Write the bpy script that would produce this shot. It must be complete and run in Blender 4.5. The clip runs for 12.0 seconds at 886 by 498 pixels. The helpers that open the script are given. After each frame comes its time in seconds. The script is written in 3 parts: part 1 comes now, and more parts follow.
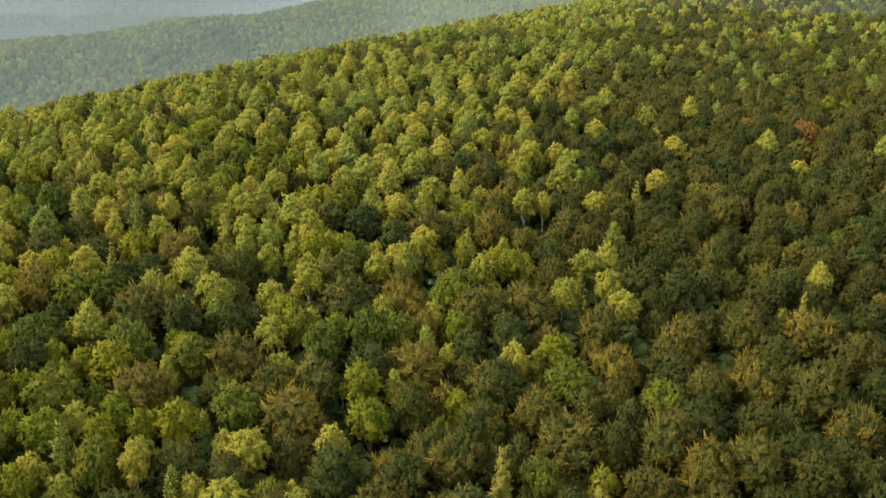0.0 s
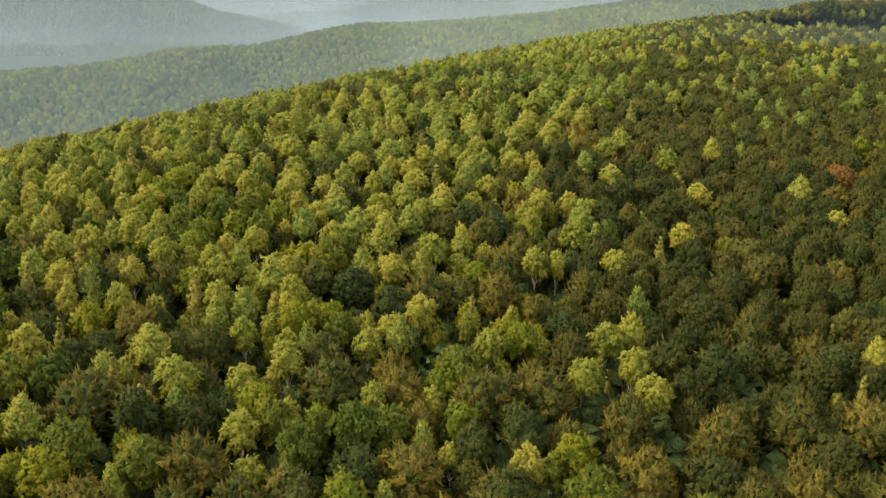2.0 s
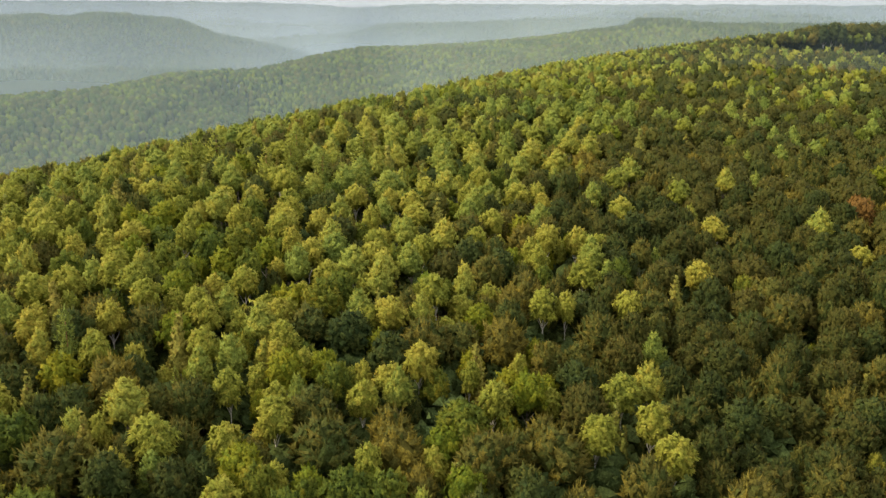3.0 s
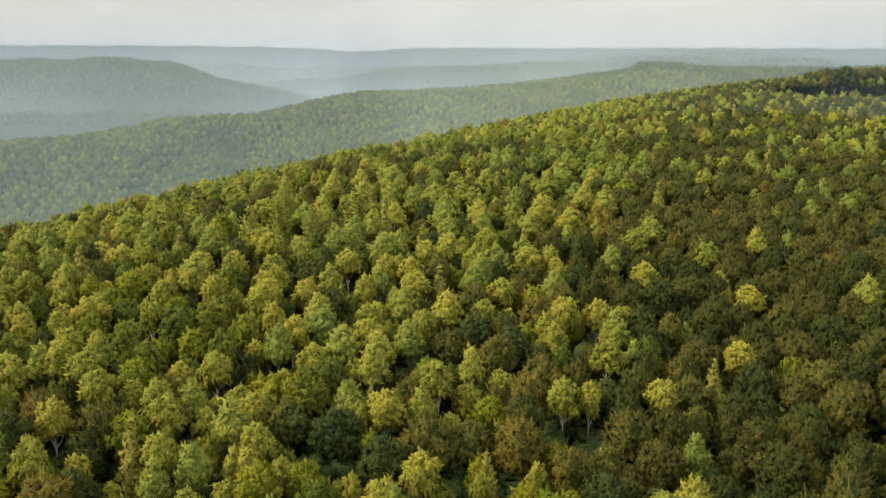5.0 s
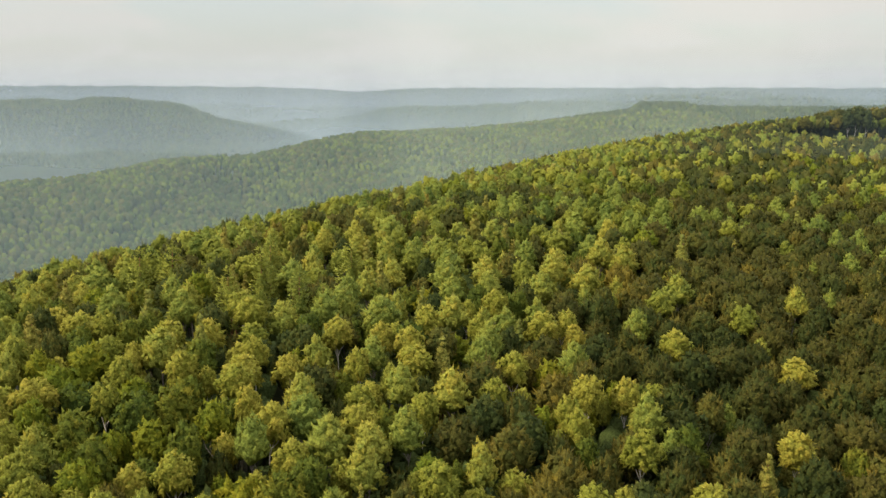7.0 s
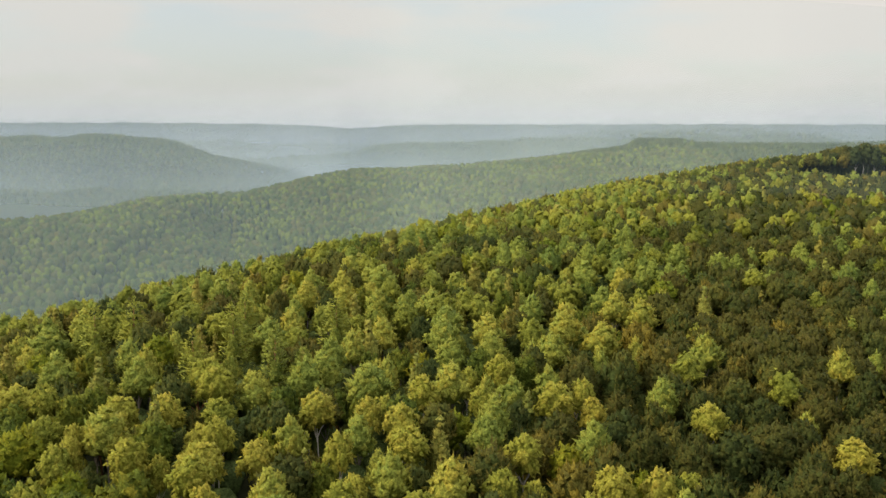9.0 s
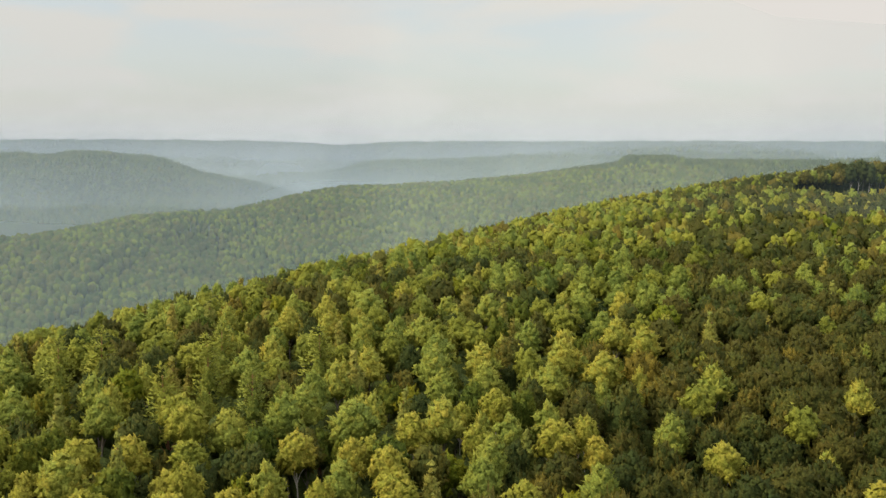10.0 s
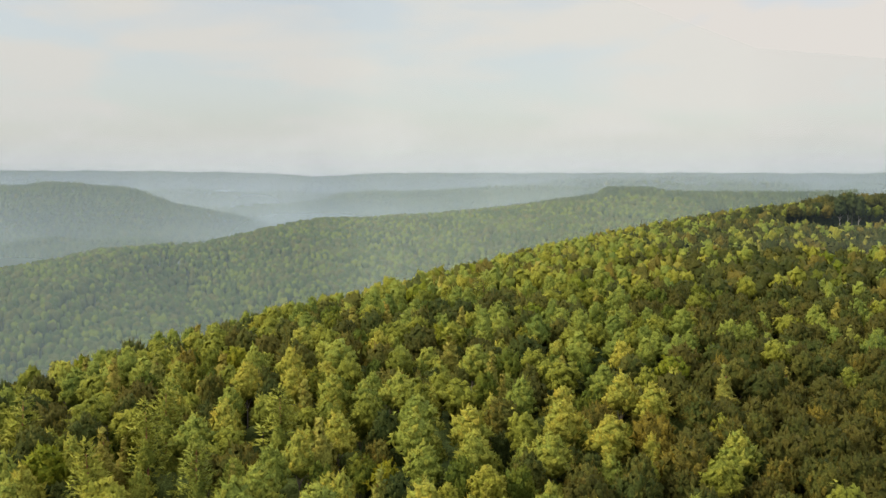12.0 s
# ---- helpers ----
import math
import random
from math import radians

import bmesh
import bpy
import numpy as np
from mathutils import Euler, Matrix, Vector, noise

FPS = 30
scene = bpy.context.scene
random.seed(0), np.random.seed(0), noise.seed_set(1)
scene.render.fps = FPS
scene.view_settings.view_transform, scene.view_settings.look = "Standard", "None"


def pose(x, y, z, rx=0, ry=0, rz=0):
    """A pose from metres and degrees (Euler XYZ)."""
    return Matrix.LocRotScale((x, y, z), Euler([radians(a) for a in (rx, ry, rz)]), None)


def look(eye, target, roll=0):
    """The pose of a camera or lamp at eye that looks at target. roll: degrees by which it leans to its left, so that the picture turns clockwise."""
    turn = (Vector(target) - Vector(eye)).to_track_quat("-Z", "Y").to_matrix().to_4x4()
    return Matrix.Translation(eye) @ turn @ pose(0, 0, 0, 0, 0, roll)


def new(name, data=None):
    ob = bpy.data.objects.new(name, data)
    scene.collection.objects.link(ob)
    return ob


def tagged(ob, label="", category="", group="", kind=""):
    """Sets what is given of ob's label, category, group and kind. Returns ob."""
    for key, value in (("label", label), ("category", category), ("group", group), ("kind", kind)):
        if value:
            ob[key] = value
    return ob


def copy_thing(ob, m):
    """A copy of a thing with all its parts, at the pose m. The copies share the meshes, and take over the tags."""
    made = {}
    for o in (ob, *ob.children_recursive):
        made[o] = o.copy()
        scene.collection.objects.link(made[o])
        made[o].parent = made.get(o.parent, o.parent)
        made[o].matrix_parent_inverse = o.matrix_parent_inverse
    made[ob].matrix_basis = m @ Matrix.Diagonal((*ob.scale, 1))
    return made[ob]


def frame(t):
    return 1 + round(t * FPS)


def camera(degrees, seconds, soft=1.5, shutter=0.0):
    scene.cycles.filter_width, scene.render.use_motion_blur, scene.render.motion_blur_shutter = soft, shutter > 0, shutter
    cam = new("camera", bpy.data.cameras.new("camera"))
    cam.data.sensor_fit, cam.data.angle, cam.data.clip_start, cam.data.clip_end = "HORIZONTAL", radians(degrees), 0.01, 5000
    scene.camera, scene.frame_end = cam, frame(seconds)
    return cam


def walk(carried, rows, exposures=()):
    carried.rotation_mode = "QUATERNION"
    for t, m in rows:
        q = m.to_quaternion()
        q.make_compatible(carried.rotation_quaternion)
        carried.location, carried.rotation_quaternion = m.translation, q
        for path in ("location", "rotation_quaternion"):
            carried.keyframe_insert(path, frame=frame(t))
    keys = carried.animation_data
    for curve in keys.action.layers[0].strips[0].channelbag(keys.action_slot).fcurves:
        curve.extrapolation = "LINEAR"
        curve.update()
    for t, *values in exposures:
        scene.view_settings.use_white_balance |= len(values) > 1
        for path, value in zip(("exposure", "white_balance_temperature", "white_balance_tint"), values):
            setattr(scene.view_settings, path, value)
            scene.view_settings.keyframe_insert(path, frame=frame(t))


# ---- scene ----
cam = camera(52.8, 12.0)
# seconds, place, yaw, pitch, lean
ROWS = [
    (0, 1.96, -2.28, 64.46, 0.81, -18.61, 0.20),
    (0.5, 2.04, 1.92, 64.51, 0.84, -18.58, 0.18),
    (1, 2.07, 6.12, 64.57, 0.90, -18.20, 0.17),
    (1.5, 2.06, 10.33, 64.63, 0.97, -17.59, 0.15),
    (2, 2.00, 14.54, 64.70, 1.00, -16.90, 0.12),
    (2.5, 1.92, 18.76, 64.77, 1.03, -16.21, 0.10),
    (3, 1.80, 22.99, 64.84, 1.10, -15.50, 0.07),
    (5, 1.16, 39.92, 65.08, 1.14, -12.84, -0.04),
    (5.5, 0.98, 44.16, 65.12, 1.18, -12.25, -0.06),
    (6, 0.80, 48.39, 65.15, 1.18, -11.58, -0.08),
    (6.5, 0.62, 52.63, 65.18, 1.19, -11.03, -0.10),
    (7, 0.44, 56.86, 65.19, 1.16, -10.38, -0.11),
    (9, -0.20, 73.75, 65.18, 0.80, -8.09, -0.14),
    (9.5, -0.34, 77.95, 65.16, 0.46, -7.56, -0.14),
    (10, -0.48, 82.13, 65.15, 0.12, -7.04, -0.13),
    (10.5, -0.60, 86.30, 65.13, -0.22, -6.51, -0.13),
    (11, -0.72, 90.46, 65.12, -0.59, -5.96, -0.11),
    (11.5, -0.83, 94.60, 65.12, -0.98, -5.50, -0.10),
    (12, -0.93, 98.71, 65.12, -1.35, -5.03, -0.08),
]
walk(cam, [(t, pose(x, y, z, 90 + pitch, 0, yaw) @ pose(0, 0, 0, 0, 0, lean)) for t, x, y, z, yaw, pitch, lean in ROWS],
     exposures=[(0, 0.87), (6, 0.74), (12, 0.63)])

# ---- light ----
SUN_ELEV, SUN_FROM = 34.0, 258.0          # degrees; bearing that the sun stands at, clockwise from +y
world = bpy.data.worlds.new("hazy_sky")
scene.world = world
world.use_nodes = True
wt = world.node_tree
wt.nodes.clear()
w_out = wt.nodes.new("ShaderNodeOutputWorld")
w_bg = wt.nodes.new("ShaderNodeBackground")
w_sky = wt.nodes.new("ShaderNodeTexSky")
w_sky.sky_type, w_sky.sun_disc = "NISHITA", False
w_sky.sun_elevation, w_sky.sun_rotation = radians(SUN_ELEV), radians(SUN_FROM)
w_sky.air_density, w_sky.dust_density = 1.0, 2.0
w_dim = wt.nodes.new("ShaderNodeVectorMath")
w_dim.operation = "SCALE"
w_dim.inputs["Scale"].default_value = 0.12
w_coord = wt.nodes.new("ShaderNodeTexCoord")
w_map = wt.nodes.new("ShaderNodeMapping")
w_map.inputs["Scale"].default_value = (1.0, 1.0, 4.5)
w_map.inputs["Rotation"].default_value = (0.0, radians(7), radians(20))
w_noise = wt.nodes.new("ShaderNodeTexNoise")
w_noise.inputs["Scale"].default_value = 4.2
w_noise.inputs["Detail"].default_value = 7.0
w_noise.inputs["Roughness"].default_value = 0.52
w_noise.inputs["Distortion"].default_value = 0.35
w_ramp = wt.nodes.new("ShaderNodeValToRGB")
w_ramp.color_ramp.elements[0].position, w_ramp.color_ramp.elements[0].color = 0.40, (0.58, 0.58, 0.58, 1)
w_ramp.color_ramp.elements[1].position, w_ramp.color_ramp.elements[1].color = 0.56, (1, 1, 1, 1)
w_mix = wt.nodes.new("ShaderNodeMix")
w_mix.data_type = "RGBA"
w_mix.inputs["B"].default_value = (0.492, 0.470, 0.442, 1)
w_l = wt.links
w_l.new(w_coord.outputs["Generated"], w_map.inputs["Vector"])
w_l.new(w_map.outputs["Vector"], w_noise.inputs["Vector"])
w_l.new(w_noise.outputs["Fac"], w_ramp.inputs["Fac"])
w_l.new(w_sky.outputs["Color"], w_dim.inputs[0])
w_low, w_most, w_split = wt.nodes.new("ShaderNodeMapRange"), wt.nodes.new("ShaderNodeMath"), wt.nodes.new("ShaderNodeSeparateXYZ")
w_low.interpolation_type, w_most.operation = "SMOOTHSTEP", "MAXIMUM"      # the haze closes towards the horizon
w_low.inputs["From Min"].default_value, w_low.inputs["From Max"].default_value = 0.0, 0.12
w_low.inputs["To Min"].default_value, w_low.inputs["To Max"].default_value = 1.0, 0.0
w_l.new(w_coord.outputs["Generated"], w_split.inputs[0])
w_l.new(w_split.outputs["Z"], w_low.inputs["Value"])
w_l.new(w_low.outputs[0], w_most.inputs[0])
w_l.new(w_ramp.outputs["Color"], w_most.inputs[1])
w_l.new(w_most.outputs[0], w_mix.inputs["Factor"])
w_l.new(w_dim.outputs["Vector"], w_mix.inputs["A"])
w_sep, w_rise, w_gain = wt.nodes.new("ShaderNodeSeparateXYZ"), wt.nodes.new("ShaderNodeMapRange"), wt.nodes.new("ShaderNodeVectorMath")
w_gain.operation = "SCALE"
w_rise.interpolation_type = "SMOOTHSTEP"                     # thin cloud, brighter overhead than near the horizon
w_rise.inputs["From Min"].default_value, w_rise.inputs["From Max"].default_value = 0.18, 0.85
w_rise.inputs["To Min"].default_value, w_rise.inputs["To Max"].default_value = 1.0, 3.8
w_l.new(w_coord.outputs["Generated"], w_sep.inputs[0])
w_l.new(w_sep.outputs["Z"], w_rise.inputs["Value"])
w_l.new(w_mix.outputs["Result"], w_gain.inputs[0])
w_l.new(w_rise.outputs[0], w_gain.inputs["Scale"])
w_l.new(w_gain.outputs["Vector"], w_bg.inputs["Color"])
w_l.new(w_bg.outputs["Background"], w_out.inputs["Surface"])

sun = new("sun", bpy.data.lights.new("sun", "SUN"))
sun.data.energy, sun.data.angle, sun.data.color = 2.85, radians(8.0), (1.0, 0.86, 0.61)
bearing = radians(SUN_FROM)
sun.matrix_world = look((200 * math.sin(bearing), 200 * math.cos(bearing), 200 * math.tan(radians(SUN_ELEV))), (0, 0, 0))

# ---- materials ----


def shader(name):
    mat = bpy.data.materials.new(name)
    mat.use_nodes = True
    mat.node_tree.nodes.clear()
    return mat, mat.node_tree.nodes, mat.node_tree.links


def noise_node(nodes, links, vector, scale, detail=3.0):
    n = nodes.new("ShaderNodeTexNoise")
    n.inputs["Scale"].default_value, n.inputs["Detail"].default_value = scale, detail
    links.new(vector, n.inputs["Vector"])
    return n.outputs["Fac"]


def add(nodes, links, a, b, wa, wb):
    """a * wa + b * wb"""
    m = nodes.new("ShaderNodeMath")
    m.operation = "MULTIPLY"
    links.new(a, m.inputs[0])
    m.inputs[1].default_value = wa
    p = nodes.new("ShaderNodeMath")
    p.operation = "MULTIPLY_ADD"
    links.new(b, p.inputs[0])
    p.inputs[1].default_value = wb
    links.new(m.outputs[0], p.inputs[2])
    return p.outputs[0]


def leaf_material(name, colours, through_light=0.36, tree_scale=0.11, by_leaf=0.10):
    """Foliage: the colour runs along a ramp by tree, by stand and by leaf."""
    mat, nodes, links = shader(name)
    geo, info = nodes.new("ShaderNodeNewGeometry"), nodes.new("ShaderNodeObjectInfo")
    stand = noise_node(nodes, links, geo.outputs["Position"], tree_scale, 2.0)
    mixed = add(nodes, links, stand, info.outputs["Random"], 0.72 * (1.1 - by_leaf), 0.46 * (1.1 - by_leaf))
    mixed = add(nodes, links, mixed, geo.outputs["Random Per Island"], 1.0, by_leaf)
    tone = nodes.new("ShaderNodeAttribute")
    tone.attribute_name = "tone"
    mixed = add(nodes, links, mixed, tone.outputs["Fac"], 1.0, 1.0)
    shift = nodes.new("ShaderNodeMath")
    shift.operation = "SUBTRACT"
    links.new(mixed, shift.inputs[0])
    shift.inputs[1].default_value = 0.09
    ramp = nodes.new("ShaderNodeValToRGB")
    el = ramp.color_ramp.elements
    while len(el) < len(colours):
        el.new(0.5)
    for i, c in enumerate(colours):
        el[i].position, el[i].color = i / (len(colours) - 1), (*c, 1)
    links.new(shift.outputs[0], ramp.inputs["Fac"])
    speck = noise_node(nodes, links, geo.outputs["Position"], 4.2, 3.0)
    vary = nodes.new("ShaderNodeMapRange")
    links.new(speck, vary.inputs["Value"])
    vary.inputs["From Min"].default_value, vary.inputs["From Max"].default_value = 0.33, 0.67
    vary.inputs["To Min"].default_value, vary.inputs["To Max"].default_value = 0.62, 1.38
    tint = nodes.new("ShaderNodeVectorMath")
    tint.operation = "SCALE"
    links.new(ramp.outputs["Color"], tint.inputs[0])
    links.new(vary.outputs[0], tint.inputs["Scale"])
    relief = nodes.new("ShaderNodeBump")
    relief.inputs["Strength"].default_value, relief.inputs["Distance"].default_value = 0.75, 0.3
    links.new(speck, relief.inputs["Height"])
    body = nodes.new("ShaderNodeBsdfPrincipled")
    body.inputs["Roughness"].default_value = 0.62
    body.inputs["Specular IOR Level"].default_value = 0.06
    links.new(tint.outputs["Vector"], body.inputs["Base Color"])
    links.new(relief.outputs[0], body.inputs["Normal"])
    thin = nodes.new("ShaderNodeBsdfTranslucent")
    links.new(tint.outputs["Vector"], thin.inputs["Color"])
    mix, out = nodes.new("ShaderNodeMixShader"), nodes.new("ShaderNodeOutputMaterial")
    mix.inputs["Fac"].default_value = through_light
    links.new(body.outputs[0], mix.inputs[1])
    links.new(thin.outputs[0], mix.inputs[2])
    links.new(mix.outputs[0], out.inputs["Surface"])
    return mat


def solid_material(name, dark, light, scale, rough=0.9, stretch=1.0, bump=0.3):
    mat, nodes, links = shader(name)
    coord, mapping = nodes.new("ShaderNodeTexCoord"), nodes.new("ShaderNodeMapping")
    mapping.inputs["Scale"].default_value = (1, 1, stretch)
    links.new(coord.outputs["Object"], mapping.inputs["Vector"])
    coarse = noise_node(nodes, links, mapping.outputs["Vector"], scale, 4.0)
    fine = noise_node(nodes, links, mapping.outputs["Vector"], scale * 7, 3.0)
    fac = add(nodes, links, coarse, fine, 0.7, 0.3)
    ramp = nodes.new("ShaderNodeValToRGB")
    ramp.color_ramp.elements[0].position, ramp.color_ramp.elements[0].color = 0.35, (*dark, 1)
    ramp.color_ramp.elements[1].position, ramp.color_ramp.elements[1].color = 0.62, (*light, 1)
    links.new(fac, ramp.inputs["Fac"])
    body, out, bmp = nodes.new("ShaderNodeBsdfPrincipled"), nodes.new("ShaderNodeOutputMaterial"), nodes.new("ShaderNodeBump")
    bmp.inputs["Strength"].default_value = bump
    links.new(fine, bmp.inputs["Height"])
    links.new(bmp.outputs[0], body.inputs["Normal"])
    body.inputs["Roughness"].default_value = rough
    body.inputs["Specular IOR Level"].default_value = 0.2
    links.new(ramp.outputs["Color"], body.inputs["Base Color"])
    links.new(body.outputs[0], out.inputs["Surface"])
    return mat


LEAF = {
    "birch": leaf_material("birch_leaves", [(0.108, 0.129, 0.020), (0.189, 0.201, 0.027), (0.248, 0.232, 0.034), (0.290, 0.238, 0.034)]),
    "poplar": leaf_material("poplar_leaves", [(0.093, 0.131, 0.026), (0.172, 0.206, 0.036), (0.249, 0.248, 0.039), (0.318, 0.267, 0.038)]),
    "maple": leaf_material("maple_leaves", [(0.036, 0.059, 0.011), (0.072, 0.097, 0.014), (0.117, 0.131, 0.016), (0.185, 0.161, 0.016)]),
    "linden": leaf_material("linden_leaves", [(0.078, 0.112, 0.012), (0.113, 0.139, 0.012), (0.155, 0.160, 0.012), (0.193, 0.170, 0.012)]),
    "hornbeam": leaf_material("hornbeam_leaves", [(0.025, 0.041, 0.012), (0.051, 0.066, 0.016), (0.091, 0.091, 0.018), (0.147, 0.112, 0.019)]),
    "beech": leaf_material("beech_leaves", [(0.028, 0.048, 0.013), (0.051, 0.064, 0.014), (0.105, 0.092, 0.018), (0.187, 0.146, 0.021)]),
    # ramp darkened as well: shade of the right-hand slope is put into this colour
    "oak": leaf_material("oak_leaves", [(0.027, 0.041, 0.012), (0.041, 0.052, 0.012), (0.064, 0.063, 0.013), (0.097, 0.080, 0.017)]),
    # green of the low growth, with the bluish haze of the gaps mixed in
    "undergrowth": leaf_material("undergrowth_leaves", [(0.042, 0.068, 0.022), (0.054, 0.080, 0.024), (0.072, 0.095, 0.025), (0.090, 0.105, 0.026)]),
    "aspen": leaf_material("aspen_leaves", [(0.038, 0.056, 0.025), (0.048, 0.067, 0.025), (0.063, 0.079, 0.025), (0.083, 0.088, 0.025)]),
    "cherry": leaf_material("cherry_leaves", [(0.095, 0.066, 0.020), (0.130, 0.078, 0.022), (0.160, 0.088, 0.022), (0.185, 0.098, 0.022)]),
    "pine": leaf_material("pine_needles", [(0.113, 0.156, 0.034), (0.167, 0.201, 0.036), (0.220, 0.240, 0.038), (0.259, 0.253, 0.038)], 0.2),
    "larch": leaf_material("larch_needles", [(0.122, 0.144, 0.031), (0.155, 0.160, 0.031), (0.188, 0.167, 0.031), (0.210, 0.167, 0.031)], 0.2),
}
BARK = {
    "pale": solid_material("birch_bark", (0.16, 0.14, 0.12), (0.62, 0.58, 0.50), 1.6, 0.75, 0.35),
    "grey": solid_material("grey_bark", (0.07, 0.06, 0.05), (0.17, 0.15, 0.125), 3.0, 0.9, 0.3),
    "red": solid_material("pine_bark", (0.12, 0.055, 0.03), (0.30, 0.15, 0.075), 3.0, 0.9, 0.3),
}
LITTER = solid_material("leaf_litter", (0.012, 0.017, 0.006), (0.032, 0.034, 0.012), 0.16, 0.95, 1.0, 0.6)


def haze_material(name, thick, colour, low=-60, high=80, about=None):
    """Haze put into a tinted sheet: lets most light by, scatters the rest."""
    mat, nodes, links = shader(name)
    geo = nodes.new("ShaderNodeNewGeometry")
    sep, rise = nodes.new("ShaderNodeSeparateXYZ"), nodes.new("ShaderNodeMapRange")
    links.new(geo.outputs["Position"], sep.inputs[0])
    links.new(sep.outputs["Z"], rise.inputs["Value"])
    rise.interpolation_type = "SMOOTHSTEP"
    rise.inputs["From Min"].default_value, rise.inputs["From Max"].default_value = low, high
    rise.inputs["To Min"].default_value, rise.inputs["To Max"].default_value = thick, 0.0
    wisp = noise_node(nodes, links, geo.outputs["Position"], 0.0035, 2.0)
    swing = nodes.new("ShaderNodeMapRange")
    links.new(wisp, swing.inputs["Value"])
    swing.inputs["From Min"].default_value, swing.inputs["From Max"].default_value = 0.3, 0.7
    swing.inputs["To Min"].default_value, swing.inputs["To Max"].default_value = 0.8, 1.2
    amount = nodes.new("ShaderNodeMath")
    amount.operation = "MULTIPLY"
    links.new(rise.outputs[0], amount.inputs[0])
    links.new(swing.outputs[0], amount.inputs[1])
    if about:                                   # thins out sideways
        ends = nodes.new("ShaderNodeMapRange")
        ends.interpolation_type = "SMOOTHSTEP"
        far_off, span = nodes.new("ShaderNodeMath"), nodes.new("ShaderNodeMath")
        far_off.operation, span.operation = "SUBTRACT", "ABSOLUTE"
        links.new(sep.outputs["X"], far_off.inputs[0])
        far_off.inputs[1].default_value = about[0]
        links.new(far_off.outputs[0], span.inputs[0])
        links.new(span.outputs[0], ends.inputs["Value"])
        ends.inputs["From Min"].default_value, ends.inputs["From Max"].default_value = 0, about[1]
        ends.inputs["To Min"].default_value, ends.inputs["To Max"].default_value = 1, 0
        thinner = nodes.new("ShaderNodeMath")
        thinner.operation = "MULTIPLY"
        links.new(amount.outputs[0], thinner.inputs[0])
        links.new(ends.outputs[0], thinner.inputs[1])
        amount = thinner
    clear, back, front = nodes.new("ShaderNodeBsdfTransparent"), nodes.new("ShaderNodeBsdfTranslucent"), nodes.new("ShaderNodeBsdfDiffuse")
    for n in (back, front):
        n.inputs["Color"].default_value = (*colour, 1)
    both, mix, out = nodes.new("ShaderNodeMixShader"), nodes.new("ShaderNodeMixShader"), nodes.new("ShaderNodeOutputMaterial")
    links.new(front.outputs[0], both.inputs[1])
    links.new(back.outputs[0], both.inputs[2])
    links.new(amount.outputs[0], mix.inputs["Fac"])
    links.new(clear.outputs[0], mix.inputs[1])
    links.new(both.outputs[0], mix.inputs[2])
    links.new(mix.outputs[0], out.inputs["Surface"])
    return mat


# ---- the lie of the land ----
CANOPY = 20.3                                # mean height of the forest's roof over the ground


def near_hill(x, y):
    """Roof of the wood on the hill below: a crest that climbs away, with a gentle near side and a steeper far side."""
    s = ((x + 10) * 0.53 + (y - 270) * 0.848) / 100
    u = ((x + 10) * -0.848 + (y - 270) * 0.53) / 100
    sc, uc = np.clip(s, -2.2, 3.0), np.clip(u, -1.3, 0.75)
    z = 41.98 + 4.06 * sc - 0.76 * sc ** 2 - 8.29 * uc - 27.09 * uc ** 2 - 2.98 * uc * sc - 12.32 * uc ** 3
    slope_u = -8.29 - 54.18 * uc - 2.98 * sc - 36.96 * uc ** 2
    slope_s = 4.06 - 1.52 * sc - 2.98 * uc
    return z + slope_u * (u - uc) * np.where(u > 0, 1.0, 0.5) + slope_s * (s - sc) * 0.4


RIDGE_X = [-900, -272, -252, -242, -224, -189, -176, -141, -117, -89, -49, 2, 49, 83, 112, 150, 183, 200, 252, 272, 337, 409, 1200]
RIDGE_Y = [560, 613, 645, 692, 720, 742, 776, 825, 859, 873, 876, 898, 916, 934, 951, 986, 1020, 1048, 1087, 1102, 1104, 1077, 1250]
RIDGE_Z = [-40, 10.1, 8.9, 12, 14.8, 16, 13, 19.2, 24.5, 27.2, 27.9, 29.9, 32.7, 35.2, 37.8, 41.2, 43.2, 48.6, 47.8, 45, 43.5, 43.9, 30]


def ridge_line(x):
    return np.interp(x, RIDGE_X, RIDGE_Y)


def second_ridge(x, y):
    """Roof of the wood on the ridge across the valley."""
    v = ridge_line(x) - y
    width = np.where(v > 0, 270.0 + np.clip(x, 0, 400) * 0.25, 190.0)
    swale = 3.0 * np.sin(x / 31 + np.sin(y / 47)) * np.sin(y / 38 + 0.7) + 1.5 * np.sin(x / 13 + y / 19)
    across = x + 186 - 0.27 * v                    # a spur that runs down towards the valley, with a hollow beside it
    swale = swale - (17 * np.exp(-(across / 24) ** 2) - 7 * np.exp(-((across + 40) / 26) ** 2)) * np.clip((v - 20) / 80, 0, 1)
    return np.interp(x, RIDGE_X, RIDGE_Z) - 48 * (1 - np.exp(-(v / width) ** 2)) + swale * np.clip(v / 60, 0.1, 1)


def bump(x, y, cx, cy, rx, ry, turn=0.0):
    c, s = math.cos(radians(turn)), math.sin(radians(turn))
    px, py = (x - cx) * c + (y - cy) * s, -(x - cx) * s + (y - cy) * c
    return np.exp(-(px / rx) ** 2 - (py / ry) ** 2)


